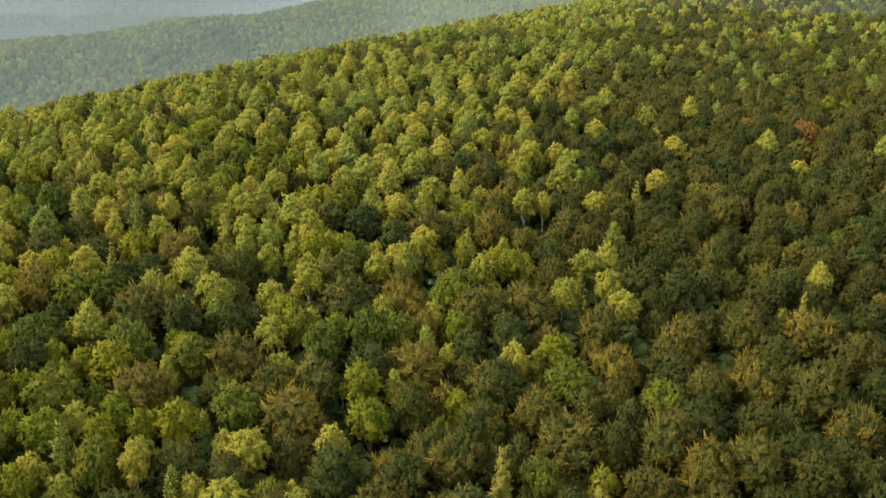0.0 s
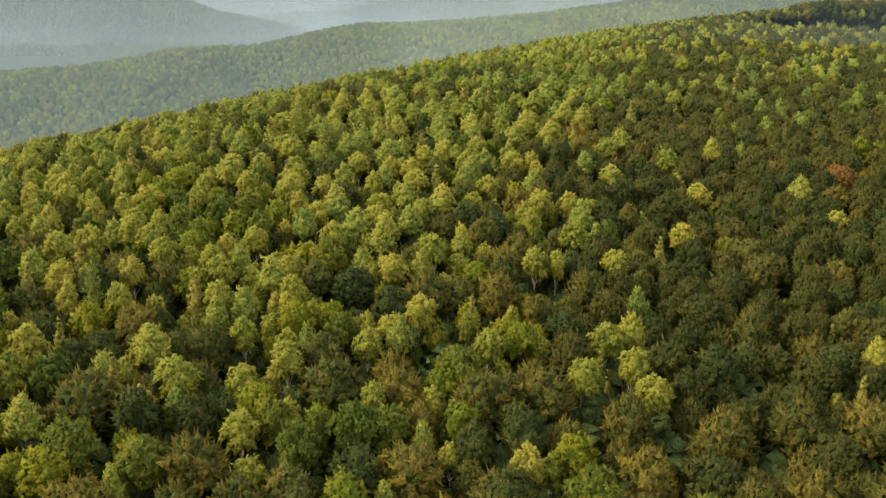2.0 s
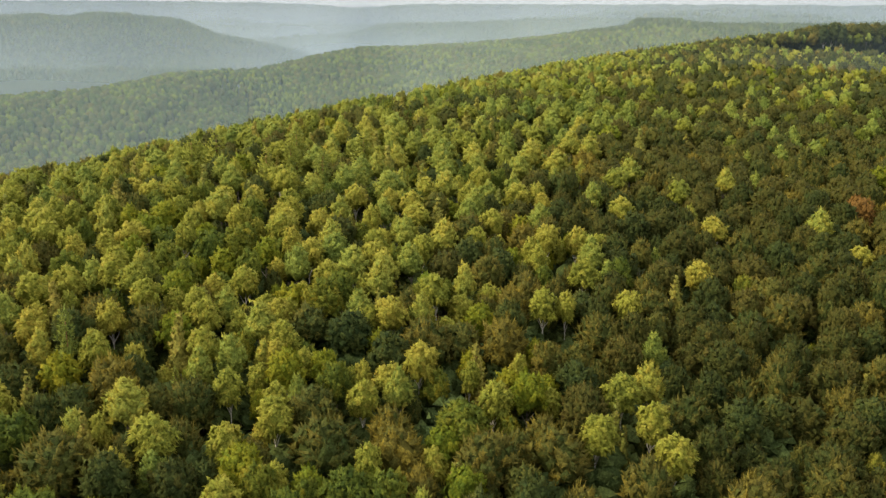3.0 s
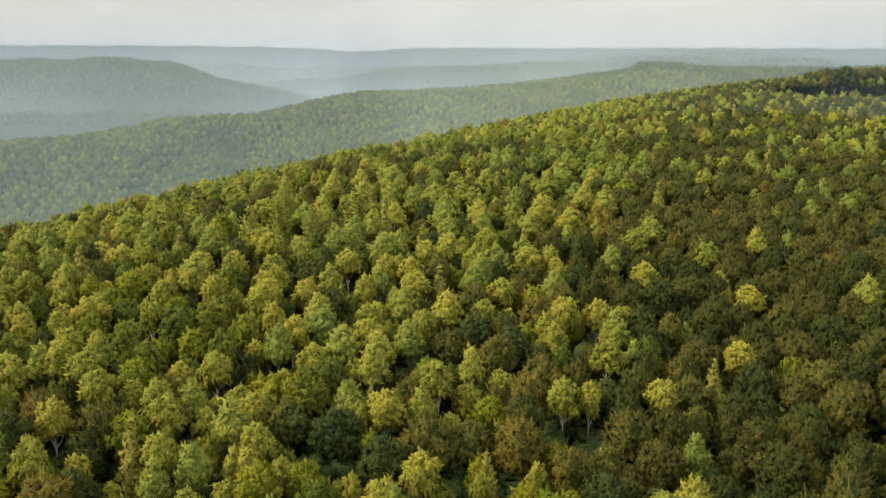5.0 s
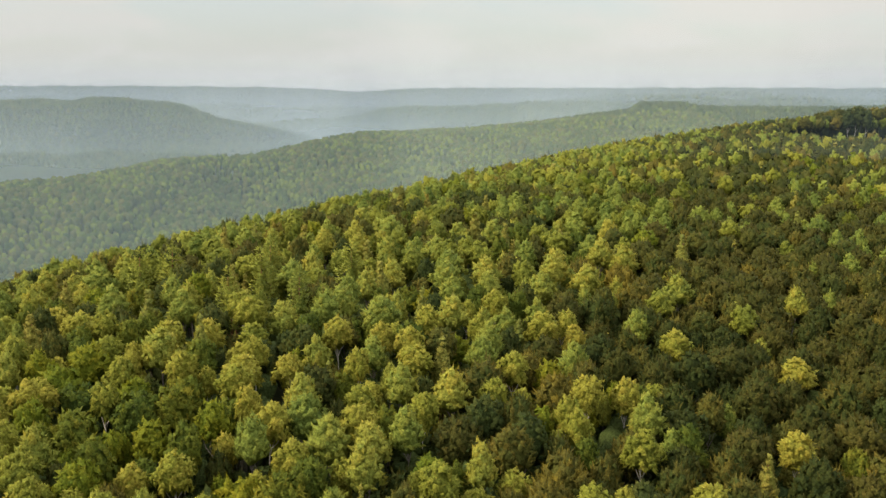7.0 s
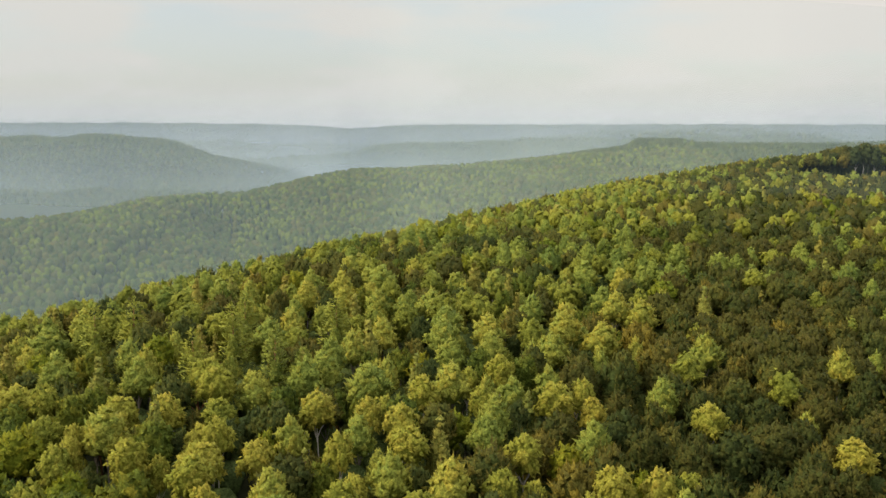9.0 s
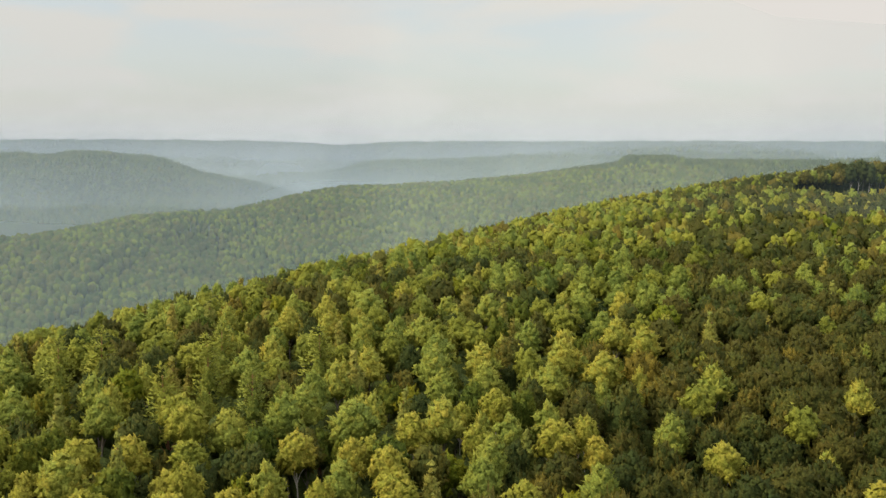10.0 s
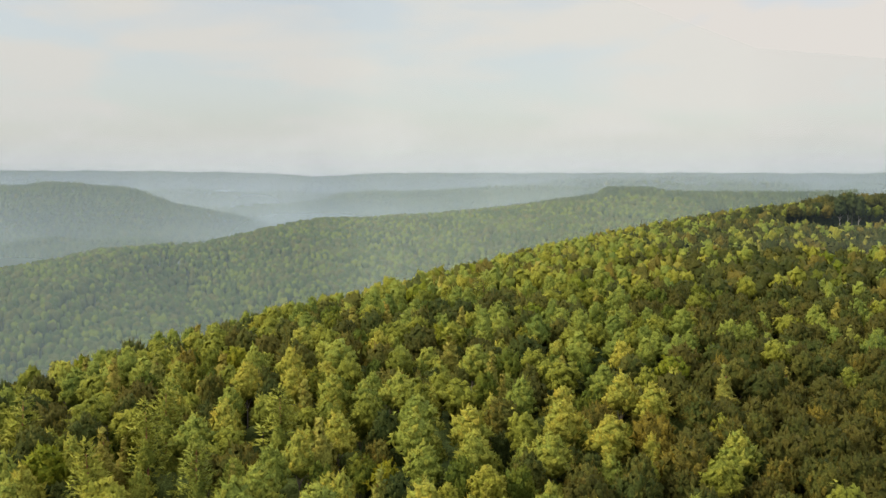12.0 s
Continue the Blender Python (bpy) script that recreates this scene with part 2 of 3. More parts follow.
def plateau(x, y, cx, cy, rx, ry, turn=0.0, flat=2):
    """A hill with a broad flat top."""
    c, s = math.cos(radians(turn)), math.sin(radians(turn))
    px, py = (x - cx) * c + (y - cy) * s, -(x - cx) * s + (y - cy) * c
    return np.exp(-((px / rx) ** 2 + (py / ry) ** 2) ** flat)


def distance(x, y):
    """Roof of the woods on the far hills."""
    z = -34 + 77 * plateau(x, y, -1130, 1900, 690, 330, -5, 3) * (1 + 0.08 * np.sin(x / 70 + y / 110)) + 24 * bump(x, y, -520, 1050, 300, 130, 6)
    z = z + 82 * bump(x, y, 650, 2450, 800, 330, 4) + 38 * bump(x, y, -60, 2100, 260, 200)
    z = z + 16 * bump(x, y, -100, 2900, 900, 260, -4)
    z = z + 5 * np.sin(x / 52 + 1.3 * np.sin(y / 61)) * np.sin(y / 43 + 0.4) + 2.5 * np.sin(x / 23 + y / 37)
    rim = 84 + 2 * np.sin(x / 460 + 0.6) + np.sin(x / 233 + 2.0) + 14 * plateau(x, y, -1700, 4000, 1050, 1500) - 16 * bump(x, y, -500, 4000, 170, 2000)
    far = np.clip((np.hypot(x, y) - 2700) / 1300, 0, 1)
    return z + rim * far * far * (3 - 2 * far)


def roof(x, y):
    """Height of the forest's roof at a place."""
    x, y = np.asarray(x, float), np.asarray(y, float)
    a, b, c = near_hill(x, y), second_ridge(x, y), distance(x, y)
    k = 5.0
    top = np.maximum(np.maximum(a, b), c)
    return top + k * np.log(np.exp((a - top) / k) + np.exp((b - top) / k) + np.exp((c - top) / k)) - 0.3


def ground_z(x, y):
    return roof(x, y) - CANOPY


def mesh_of(name, verts, faces, materials, slots=None, smooth=False, normals=None):
    me = bpy.data.meshes.new(name)
    verts = np.asarray(verts, np.float32)
    me.vertices.add(len(verts))
    me.vertices.foreach_set("co", verts.ravel())
    faces = [np.asarray(f, np.int32) for f in faces if len(f)]
    sizes = np.concatenate([np.full(len(f), f.shape[1], np.int32) for f in faces])
    me.loops.add(int(sizes.sum()))
    me.loops.foreach_set("vertex_index", np.concatenate([f.ravel() for f in faces]))
    me.polygons.add(len(sizes))
    me.polygons.foreach_set("loop_start", np.concatenate([[0], np.cumsum(sizes)[:-1]]).astype(np.int32))
    me.polygons.foreach_set("use_smooth", np.full(len(sizes), smooth))
    for m in materials:
        me.materials.append(m)
    if slots is not None:
        me.polygons.foreach_set("material_index", np.asarray(slots, np.int32))
    me.update(calc_edges=True)
    me.validate()
    if normals is not None:                     # leaves shade as the clump that they belong to
        me.normals_split_custom_set_from_vertices((normals / np.linalg.norm(normals, axis=1)[:, None]).astype(np.float32))
    return me


def spread(first, last, step, grow):
    out, d = [first], step
    while out[-1] < last:
        out.append(out[-1] + d)
        d *= grow
    return out


right_side = spread(0, 4800, 8, 1.035)
gx = np.array([-v for v in right_side[:0:-1]] + right_side)
gy = np.array([-v for v in spread(0, 4800, 20, 1.25)[:0:-1]] + spread(0, 4900, 8, 1.02))
GX, GY = np.meshgrid(gx, gy)
GZ = ground_z(GX, GY)
nx, ny = len(gx), len(gy)
cell = (np.arange(ny - 1)[:, None] * nx + np.arange(nx - 1)[None, :]).ravel()
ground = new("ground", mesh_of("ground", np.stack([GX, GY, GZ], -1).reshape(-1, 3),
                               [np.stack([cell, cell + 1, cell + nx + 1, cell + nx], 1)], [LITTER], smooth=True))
tagged(ground, "dark leaf-littered forest floor rolling over hills and valleys", "ground", kind="structure")

# ---- haze in the valleys, put in as tinted see-through sheets ----
NEAR_MIST = haze_material("valley_mist", 0.49, (0.49, 0.62, 0.64), -200, 330)
MIST = haze_material("hill_mist", 0.50, (0.55, 0.67, 0.77), -130, 170)


def haze_sheet(points, low, high, material):
    """See-through sheet along a bent line, in place of haze across a valley."""
    pts = []
    for (ax, ay), (bx, by) in zip(points, points[1:]):
        n = 12
        pts += [(ax + (bx - ax) * i / n, ay + (by - ay) * i / n) for i in range(n)]
    pts.append(points[-1])
    levels = [low + (high - low) * i / 6 for i in range(7)]
    verts = [(x, y, z) for z in levels for x, y in pts]
    n = len(pts)
    cells = np.array([(r * n + i, r * n + i + 1, (r + 1) * n + i + 1, (r + 1) * n + i) for r in range(6) for i in range(n - 1)])
    return tagged(new("mist", mesh_of("mist", verts, [cells], [material], smooth=True)),
                  "thin pale blue morning mist hanging over the wooded valley", "mist", group="valley mist", kind="structure")


haze_sheet([(-700, 330), (-200, 395), (-30, 440), (80, 560), (260, 800), (900, 1100)], -60, 160, NEAR_MIST)
haze_sheet([(-1000, 800), (-300, 860), (-80, 960), (60, 1020), (200, 1260), (420, 1330), (1300, 1400)], -60, 160, MIST)
haze_sheet([(-1900, 2320), (-700, 2290), (-300, 1800), (-200, 1560), (300, 1650), (1600, 1750)], -60, 160, MIST)
THIN_MIST = haze_material("thin_mist", 0.36, (0.56, 0.67, 0.71), -60, 80, (-900, 800))
haze_sheet([(-1600, 1460), (-600, 1440), (-150, 1500)], -60, 160, THIN_MIST)
FAR_MIST = haze_material("far_mist", 0.32, (0.55, 0.63, 0.82), -40, 170)
haze_sheet([(-2400, 2350), (0, 2350), (2400, 2350)], -60, 160, FAR_MIST)
haze_sheet([(-3000, 3150), (0, 3200), (3000, 3150)], -60, 160, FAR_MIST)
AIR = haze_material("ridge_haze", 0.14, (0.46, 0.62, 0.72), 35, 75, (260, 250))
haze_sheet([(10, 330), (120, 345), (300, 330)], -40, 75, AIR)
FOG = haze_material("low_fog", 0.55, (0.56, 0.66, 0.80), -30, 40, (-150, 320))
haze_sheet([(-700, 1420), (-300, 1430), (0, 1500), (160, 1600)], -60, 42, FOG)

# ---- trees ----
ICO_T = (1 + 5 ** 0.5) / 2
ICO_V = np.array([(-1, ICO_T, 0), (1, ICO_T, 0), (-1, -ICO_T, 0), (1, -ICO_T, 0), (0, -1, ICO_T), (0, 1, ICO_T),
                  (0, -1, -ICO_T), (0, 1, -ICO_T), (ICO_T, 0, -1), (ICO_T, 0, 1), (-ICO_T, 0, -1), (-ICO_T, 0, 1)], float)
ICO_V /= np.linalg.norm(ICO_V[0])
ICO_F = np.array([(0, 11, 5), (0, 5, 1), (0, 1, 7), (0, 7, 10), (0, 10, 11), (1, 5, 9), (5, 11, 4), (11, 10, 2), (10, 7, 6), (7, 1, 8),
                  (3, 9, 4), (3, 4, 2), (3, 2, 6), (3, 6, 8), (3, 8, 9), (4, 9, 5), (2, 4, 11), (6, 2, 10), (8, 6, 7), (9, 8, 1)])


# kind: height, crown radius, height at which the crown begins, profile, boughs, twig end's size, slimness, rise, spread of its sprays, bark
KINDS = {
    "birch": (18.6, 2.15, 0.795, "oval", 14, 0.50, 0.24, -0.15, 0.55, "pale"),
    "poplar": (18.9, 2.35, 0.775, "spire", 17, 0.54, 0.22, 0.65, 0.45, "grey"),
    "maple": (18.1, 2.8, 0.755, "round", 15, 0.62, 0.30, 0.15, 0.60, "grey"),
    "beech": (18.0, 3.2, 0.725, "round", 20, 0.76, 0.14, 0.40, 0.48, "grey"),
    "oak": (18.0, 3.3, 0.735, "round", 19, 0.62, 0.22, 0.25, 0.55, "grey"),
    "cherry": (18.4, 3.1, 0.66, "round", 19, 0.60, 0.22, 0.2, 0.55, "grey"),
    "pine": (20.6, 2.8, 0.55, "tiers", 20, 0.55, 0.16, 0.10, 0.35, "red"),
    "larch": (19.2, 1.9, 0.62, "cone", 20, 0.46, 0.16, 0.45, 0.45, "red"),
    "linden": (18.0, 2.4, 0.78, "round", 13, 0.60, 0.30, 0.1, 0.60, "grey"),
    "aspen": (19.0, 2.7, 0.60, "oval", 15, 0.60, 0.25, 0.1, 0.60, "pale"),
    "hornbeam": (18.0, 2.8, 0.77, "round", 17, 0.58, 0.22, 0.2, 0.50, "grey"),
}


def profile(shape, h):
    """Crown radius, as a share of its greatest, at the share h of the crown's height."""
    if shape == "round":
        return math.sqrt(max(0.0, 1 - (abs(h - 0.45) / (0.57 if h > 0.45 else 0.62)) ** 2.8))
    if shape == "oval":
        return math.sqrt(max(0.0, 1 - (abs(h - 0.42) / (0.60 if h > 0.42 else 0.55)) ** 2.5))
    if shape in ("cone", "tiers"):
        return (1 - h) ** 0.8 * 0.95 + 0.06
    return min(1.0, 0.72 + h) * (1 - max(0.0, h - 0.25) / 0.80) ** 0.6


def hull(centres, sizes, squash, middle, share, sides, rings, rng):
    """The leafy body of a crown: the outline of its clumps as seen from its middle."""
    verts, tris, ways, far = [], [], [], np.zeros((rings, sides))
    for i in range(rings):
        pitch = math.pi * (0.10 + 0.86 * i / (rings - 1)) - math.pi / 2
        for k in range(sides):
            a = (k + 0.5 * (i % 2)) * 2 * math.pi / sides
            way = np.array((math.cos(a) * math.cos(pitch), math.sin(a) * math.cos(pitch), math.sin(pitch)))
            w, c = way / squash, (centres - middle) / squash
            m = c @ w / (w @ w)
            h = (c * c).sum(1) - m * m * (w @ w)
            room = sizes ** 2 - h
            reach = np.where(room > 0, m + np.sqrt(np.maximum(room, 0) / (w @ w)), 0.0).max()
            far[i, k] = max(reach, 0.45 * sizes.max())
            ways.append(way)
    for _ in range(2):                          # no clefts deeper than a clump
        near = (np.roll(far, 1, 1) + np.roll(far, -1, 1) + far[np.maximum(np.arange(rings) - 1, 0)] + far[np.minimum(np.arange(rings) + 1, rings - 1)]) / 4
        far = np.maximum(far, 0.86 * near)
    verts = [middle + way * reach * share * rng.uniform(0.94, 1.05) for way, reach in zip(ways, far.ravel())]
    for i in range(rings - 1):
        for k in range(sides):
            m, a, c = (k + 1) % sides, i * sides, (i + 1) * sides
            if i % 2:
                tris += [(a + k, a + m, c + m), (a + k, c + m, c + k)]
            else:
                tris += [(a + k, a + m, c + k), (a + m, c + m, c + k)]
    top = len(verts) - sides
    verts.append(np.mean(verts[top:], 0) + np.array((0, 0, 0.08)))
    tris += [(top + k, top + (k + 1) % sides, len(verts) - 1) for k in range(sides)]
    verts, tris = np.array(verts), np.array(tris)
    normals = np.zeros_like(verts)
    face = np.cross(verts[tris[:, 1]] - verts[tris[:, 0]], verts[tris[:, 2]] - verts[tris[:, 0]])
    for n in range(3):
        np.add.at(normals, tris[:, n], face)
    normals /= np.linalg.norm(normals, axis=1)[:, None] + 1e-9
    return verts, tris, normals


def boughs(kind, rng):
    """Middles and sizes of the masses of leaves that make up a crown."""
    height, radius, base, shape, lobes, *_ = KINDS[kind]
    low, tall = height * base, height * (1 - base)
    lean = rng.normal(0, 0.07 * radius, 2)
    centres, sizes = [], []
    for i in range(lobes):
        h = (i + 0.5) / lobes
        r = profile(shape, h) * radius
        a = i * 2.39996 + rng.uniform(-0.4, 0.4)
        size = radius * rng.uniform(0.30, 0.54)
        if shape in ("cone", "tiers"):
            size = radius * (0.50 - 0.34 * h) * rng.uniform(0.85, 1.15)
        if shape == "spire":
            size = radius * (0.52 - 0.22 * h) * rng.uniform(0.85, 1.15)
        out = max(0.0, r - size * 0.75) * rng.uniform(0.72, 1.26)
        centres.append((math.cos(a) * out + lean[0] * h, math.sin(a) * out + lean[1] * h, low + h * (tall - size * 0.8)))
        sizes.append(size)
    return np.array(centres), np.array(sizes), lean


def tufts(kind, rng, centres, sizes, tuft):
    """Places of the leafy twig ends on the outside of the boughs, with the way that each of them faces."""
    height, radius, base, shape, *_ = KINDS[kind]
    low, tall = height * base, height * (1 - base)
    if shape == "tiers":                        # whorls of boughs, one over another, with gaps between them
        at, out, h, turn = [], [], 0.02, 0.0
        while h < 0.97:
            r = (1 - h) ** 0.75 * radius * rng.uniform(0.85, 1.1) + 0.15
            arms = 6 if r > 1.0 else 4
            for k in range(arms):
                a = turn + k * 2 * math.pi / arms + rng.uniform(-0.25, 0.25)
                reach = r * rng.uniform(0.78, 1.15)
                for d in np.arange(reach, 0.2, -tuft * 0.8):
                    at.append((math.cos(a) * d, math.sin(a) * d, low + h * tall + 0.10 * d + rng.normal(0, 0.05)))
                    out.append((math.cos(a) * 0.9, math.sin(a) * 0.9, 0.25))
            turn += 0.6
            h += 0.105 * (1.1 - 0.5 * h)
        at.append((0, 0, height - 0.2))
        out.append((0, 0, 1))
        return np.array(at), np.array(out)
    n = len(centres)
    tries = int(26 * (sizes ** 2).sum() / (tuft * tuft)) + 30
    pick = rng.choice(n, tries, p=sizes ** 2 / (sizes ** 2).sum())
    d = rng.normal(size=(tries, 3))
    d[:, 2] += 0.25
    d /= np.linalg.norm(d, axis=1)[:, None]
    at = centres[pick] + d * sizes[pick][:, None] * 0.92
    inside = (np.linalg.norm(at[:, None] - centres[None], axis=2) < 0.88 * sizes[None]).any(1)
    hidden = (d[:, 2] < -0.45) | inside | (at[:, 2] < low + 0.05 * tall)
    at, d = at[~hidden], d[~hidden]
    axis = np.array((0, 0, low + tall * 0.4))
    whole = at - axis
    whole /= np.linalg.norm(whole, axis=1)[:, None]
    kept = []
    for i in range(len(at)):
        if not kept or ((at[kept] - at[i]) ** 2).sum(1).min() > (tuft * 0.74) ** 2:
            kept.append(i)
    out = d[kept] * 0.75 + whole[kept] * 0.5
    return at[kept], out / np.linalg.norm(out, axis=1)[:, None]


def crown(kind, rng, coarse, sprays, sides, share=0.86, detail=(11, 7), vary=0.11):
    """Clumps and fans of leaves at the twig ends of the boughs, round a dense inside; returns corners, triangles, normals, tones and boughs."""
    height, radius, base, shape, lobes, tuft, slim, rise, spread_out, _ = KINDS[kind]
    if kind in ("beech", "pine", "larch") and coarse < 2:   # open, feathery crowns
        sprays, sides = sprays + (5 if kind == "pine" else 2), 0 if kind == "pine" else 4
    centres, sizes, lean = boughs(kind, rng)
    tuft = tuft * coarse
    at, out = tufts(kind, rng, centres, sizes, tuft)
    n = len(at)
    size = tuft * rng.uniform(0.75, 1.3, n)
    # inside and caps darker, tips lighter: turning leaves plus crown shading put into tone
    tone = rng.normal(0, vary, n)
    verts, tris, turned, tones, count = [], [], [], [], 0
    if sides:                                   # an uneven cap of leaves on each twig end
        p = np.cross(out, np.array((0.31, 0.17, 0.93)))
        p /= np.linalg.norm(p, axis=1)[:, None]
        q = np.cross(out, p)
        a = (np.arange(sides)[None, :] + rng.uniform(-0.3, 0.3, (n, sides))) * 2 * math.pi / sides
        way = p[:, None] * np.cos(a)[..., None] + q[:, None] * np.sin(a)[..., None]
        reach = size[:, None, None] * rng.uniform(0.45, 0.85, (n, sides, 1))
        ring = at[:, None] + way * reach - out[:, None] * size[:, None, None] * rng.uniform(0.05, 0.4, (n, sides, 1))
        tip = at + out * size[:, None] * rng.uniform(0.25, 0.5, n)[:, None] + np.array((0, 0, 0.1)) * size[:, None]
        verts.append(np.concatenate([ring, tip[:, None]], 1).reshape(-1, 3))
        turned.append(np.concatenate([way * 0.75 + out[:, None] * 0.55, out[:, None] + np.array((0, 0, 0.15))], 1).reshape(-1, 3))
        k = np.arange(n)[:, None] * (sides + 1)
        tris += [np.concatenate([k + i, k + (i + 1) % sides, k + sides], 1) for i in range(sides)]
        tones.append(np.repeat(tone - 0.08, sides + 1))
        count = n * (sides + 1)
    if sprays:
        which = np.repeat(np.arange(n), sprays)
        m = len(which)
        o = out[which]
        along = o + rng.normal(0, spread_out, (m, 3)) + np.array((0, 0, rise))
        along /= np.linalg.norm(along, axis=1)[:, None]
        face = o + np.array((0, 0, 0.55)) + rng.normal(0, 0.15, (m, 3))
        face -= along * (face * along).sum(1)[:, None]
        face /= np.linalg.norm(face, axis=1)[:, None] + 1e-6
        side = np.cross(along, face)
        ln = (size[which] * (1.2 if kind == "beech" else 1.0) / coarse ** 0.4 * rng.uniform(0.75, 1.3, m))[:, None]
        wd = ln * slim * rng.uniform(0.75, 1.25, m)[:, None]
        start = at[which] + rng.normal(0, 0.22, (m, 3)) * size[which][:, None] - along * ln * 0.35
        sag = np.array((0, 0, -0.06 if rise >= 0 else -0.3))
        middle = start + along * ln * 0.3
        verts.append(np.stack([middle - side * wd, middle + side * wd, start + along * ln * 1.1 + sag * ln], 1).reshape(-1, 3))
        tris.append(np.arange(m * 3).reshape(-1, 3) + count)
        root = face * 0.3 + o * 0.8
        end = face * 0.2 + along * 0.4 + o * 0.6
        turned.append(np.stack([root, root, end], 1).reshape(-1, 3))
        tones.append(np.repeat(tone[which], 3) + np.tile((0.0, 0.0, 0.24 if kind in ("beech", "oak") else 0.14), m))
        count += m * 3
    low, tall = height * base, height * (1 - base)
    centre = np.array((lean[0] * 0.5, lean[1] * 0.5, low + tall * 0.35))
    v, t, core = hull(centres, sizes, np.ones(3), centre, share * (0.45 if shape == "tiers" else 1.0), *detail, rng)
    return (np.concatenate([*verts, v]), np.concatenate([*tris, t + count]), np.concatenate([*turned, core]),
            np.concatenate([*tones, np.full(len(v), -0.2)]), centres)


def limb(a, b, ra, rb, sides, bend, rng):
    """A tapered, slightly bent piece of wood."""
    a, b = np.array(a, float), np.array(b, float)
    w = (b - a) / np.linalg.norm(b - a)
    p = np.cross(w, (1, 0, 0) if abs(w[0]) < 0.8 else (0, 1, 0))
    p /= np.linalg.norm(p)
    q = np.cross(w, p)
    rings, verts = 3, []
    off = rng.normal(0, bend, 3)
    for i in range(rings):
        t = i / (rings - 1)
        c = a + (b - a) * t + off * math.sin(math.pi * t)
        r = ra + (rb - ra) * t
        verts += [c + r * (math.cos(k * 2 * math.pi / sides) * p + math.sin(k * 2 * math.pi / sides) * q) for k in range(sides)]
    faces = [(i * sides + k, i * sides + (k + 1) % sides, (i + 1) * sides + (k + 1) % sides, (i + 1) * sides + k)
             for i in range(rings - 1) for k in range(sides)]
    return np.array(verts), np.array(faces)


def trunk(kind, rng, centres, limbs):
    height, radius, base, shape, *_ = KINDS[kind]
    top = height * (0.93 if shape in ("cone", "tiers") else 0.78)
    girth = 0.20 if kind in ("birch", "larch") else 0.27
    parts = [limb((0, 0, -1.5), (0, 0, top), girth, 0.05, 5, 0.15, rng)]
    for c in centres[:limbs]:
        start = max(height * base * 0.75, c[2] - radius * 0.9)
        parts.append(limb((0, 0, start), c, 0.09, 0.03, 3, 0.15, rng))
    verts, faces, n = [], [], 0
    for v, f in parts:
        verts.append(v)
        faces.append(f + n)
        n += len(v)
    return np.concatenate(verts), np.concatenate(faces)


TREE_LABEL = {
    "birch": "slender pale-barked birch with yellowing olive-green drooping leaves",
    "poplar": "tall upright poplar with dense grey-green leaves",
    "maple": "bright green maple with a broad leafy crown",
    "beech": "broad beech with olive leaves turning bronze",
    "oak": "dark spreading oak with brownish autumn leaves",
    "cherry": "wild cherry with a rusty red-brown autumn crown",
    "pine": "tall pine with tiered yellow-green boughs and red bark",
    "linden": "bright yellow-green linden with a compact leafy crown",
    "aspen": "tall dark aspen with a bare white trunk in the grove",
    "hornbeam": "green hornbeam with a dense layered crown",
    "larch": "narrow conical larch with golden needles",
}


def tree(kind, coarse, sprays, sides, seed, limbs, detail=(11, 7), vary=0.11):
    """One tree: a trunk with limbs, and a crown; it is then copied."""
    rng = np.random.default_rng(seed)
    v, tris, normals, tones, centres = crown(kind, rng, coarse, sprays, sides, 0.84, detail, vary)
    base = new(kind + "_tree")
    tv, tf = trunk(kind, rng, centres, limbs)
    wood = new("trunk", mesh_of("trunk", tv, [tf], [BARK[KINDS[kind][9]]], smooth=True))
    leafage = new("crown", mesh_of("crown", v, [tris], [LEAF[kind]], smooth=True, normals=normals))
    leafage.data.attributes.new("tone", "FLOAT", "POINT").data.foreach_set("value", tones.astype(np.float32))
    wood.parent = leafage.parent = base
    return tagged(base, TREE_LABEL[kind], "tree", group=kind + " trees of the hillside")


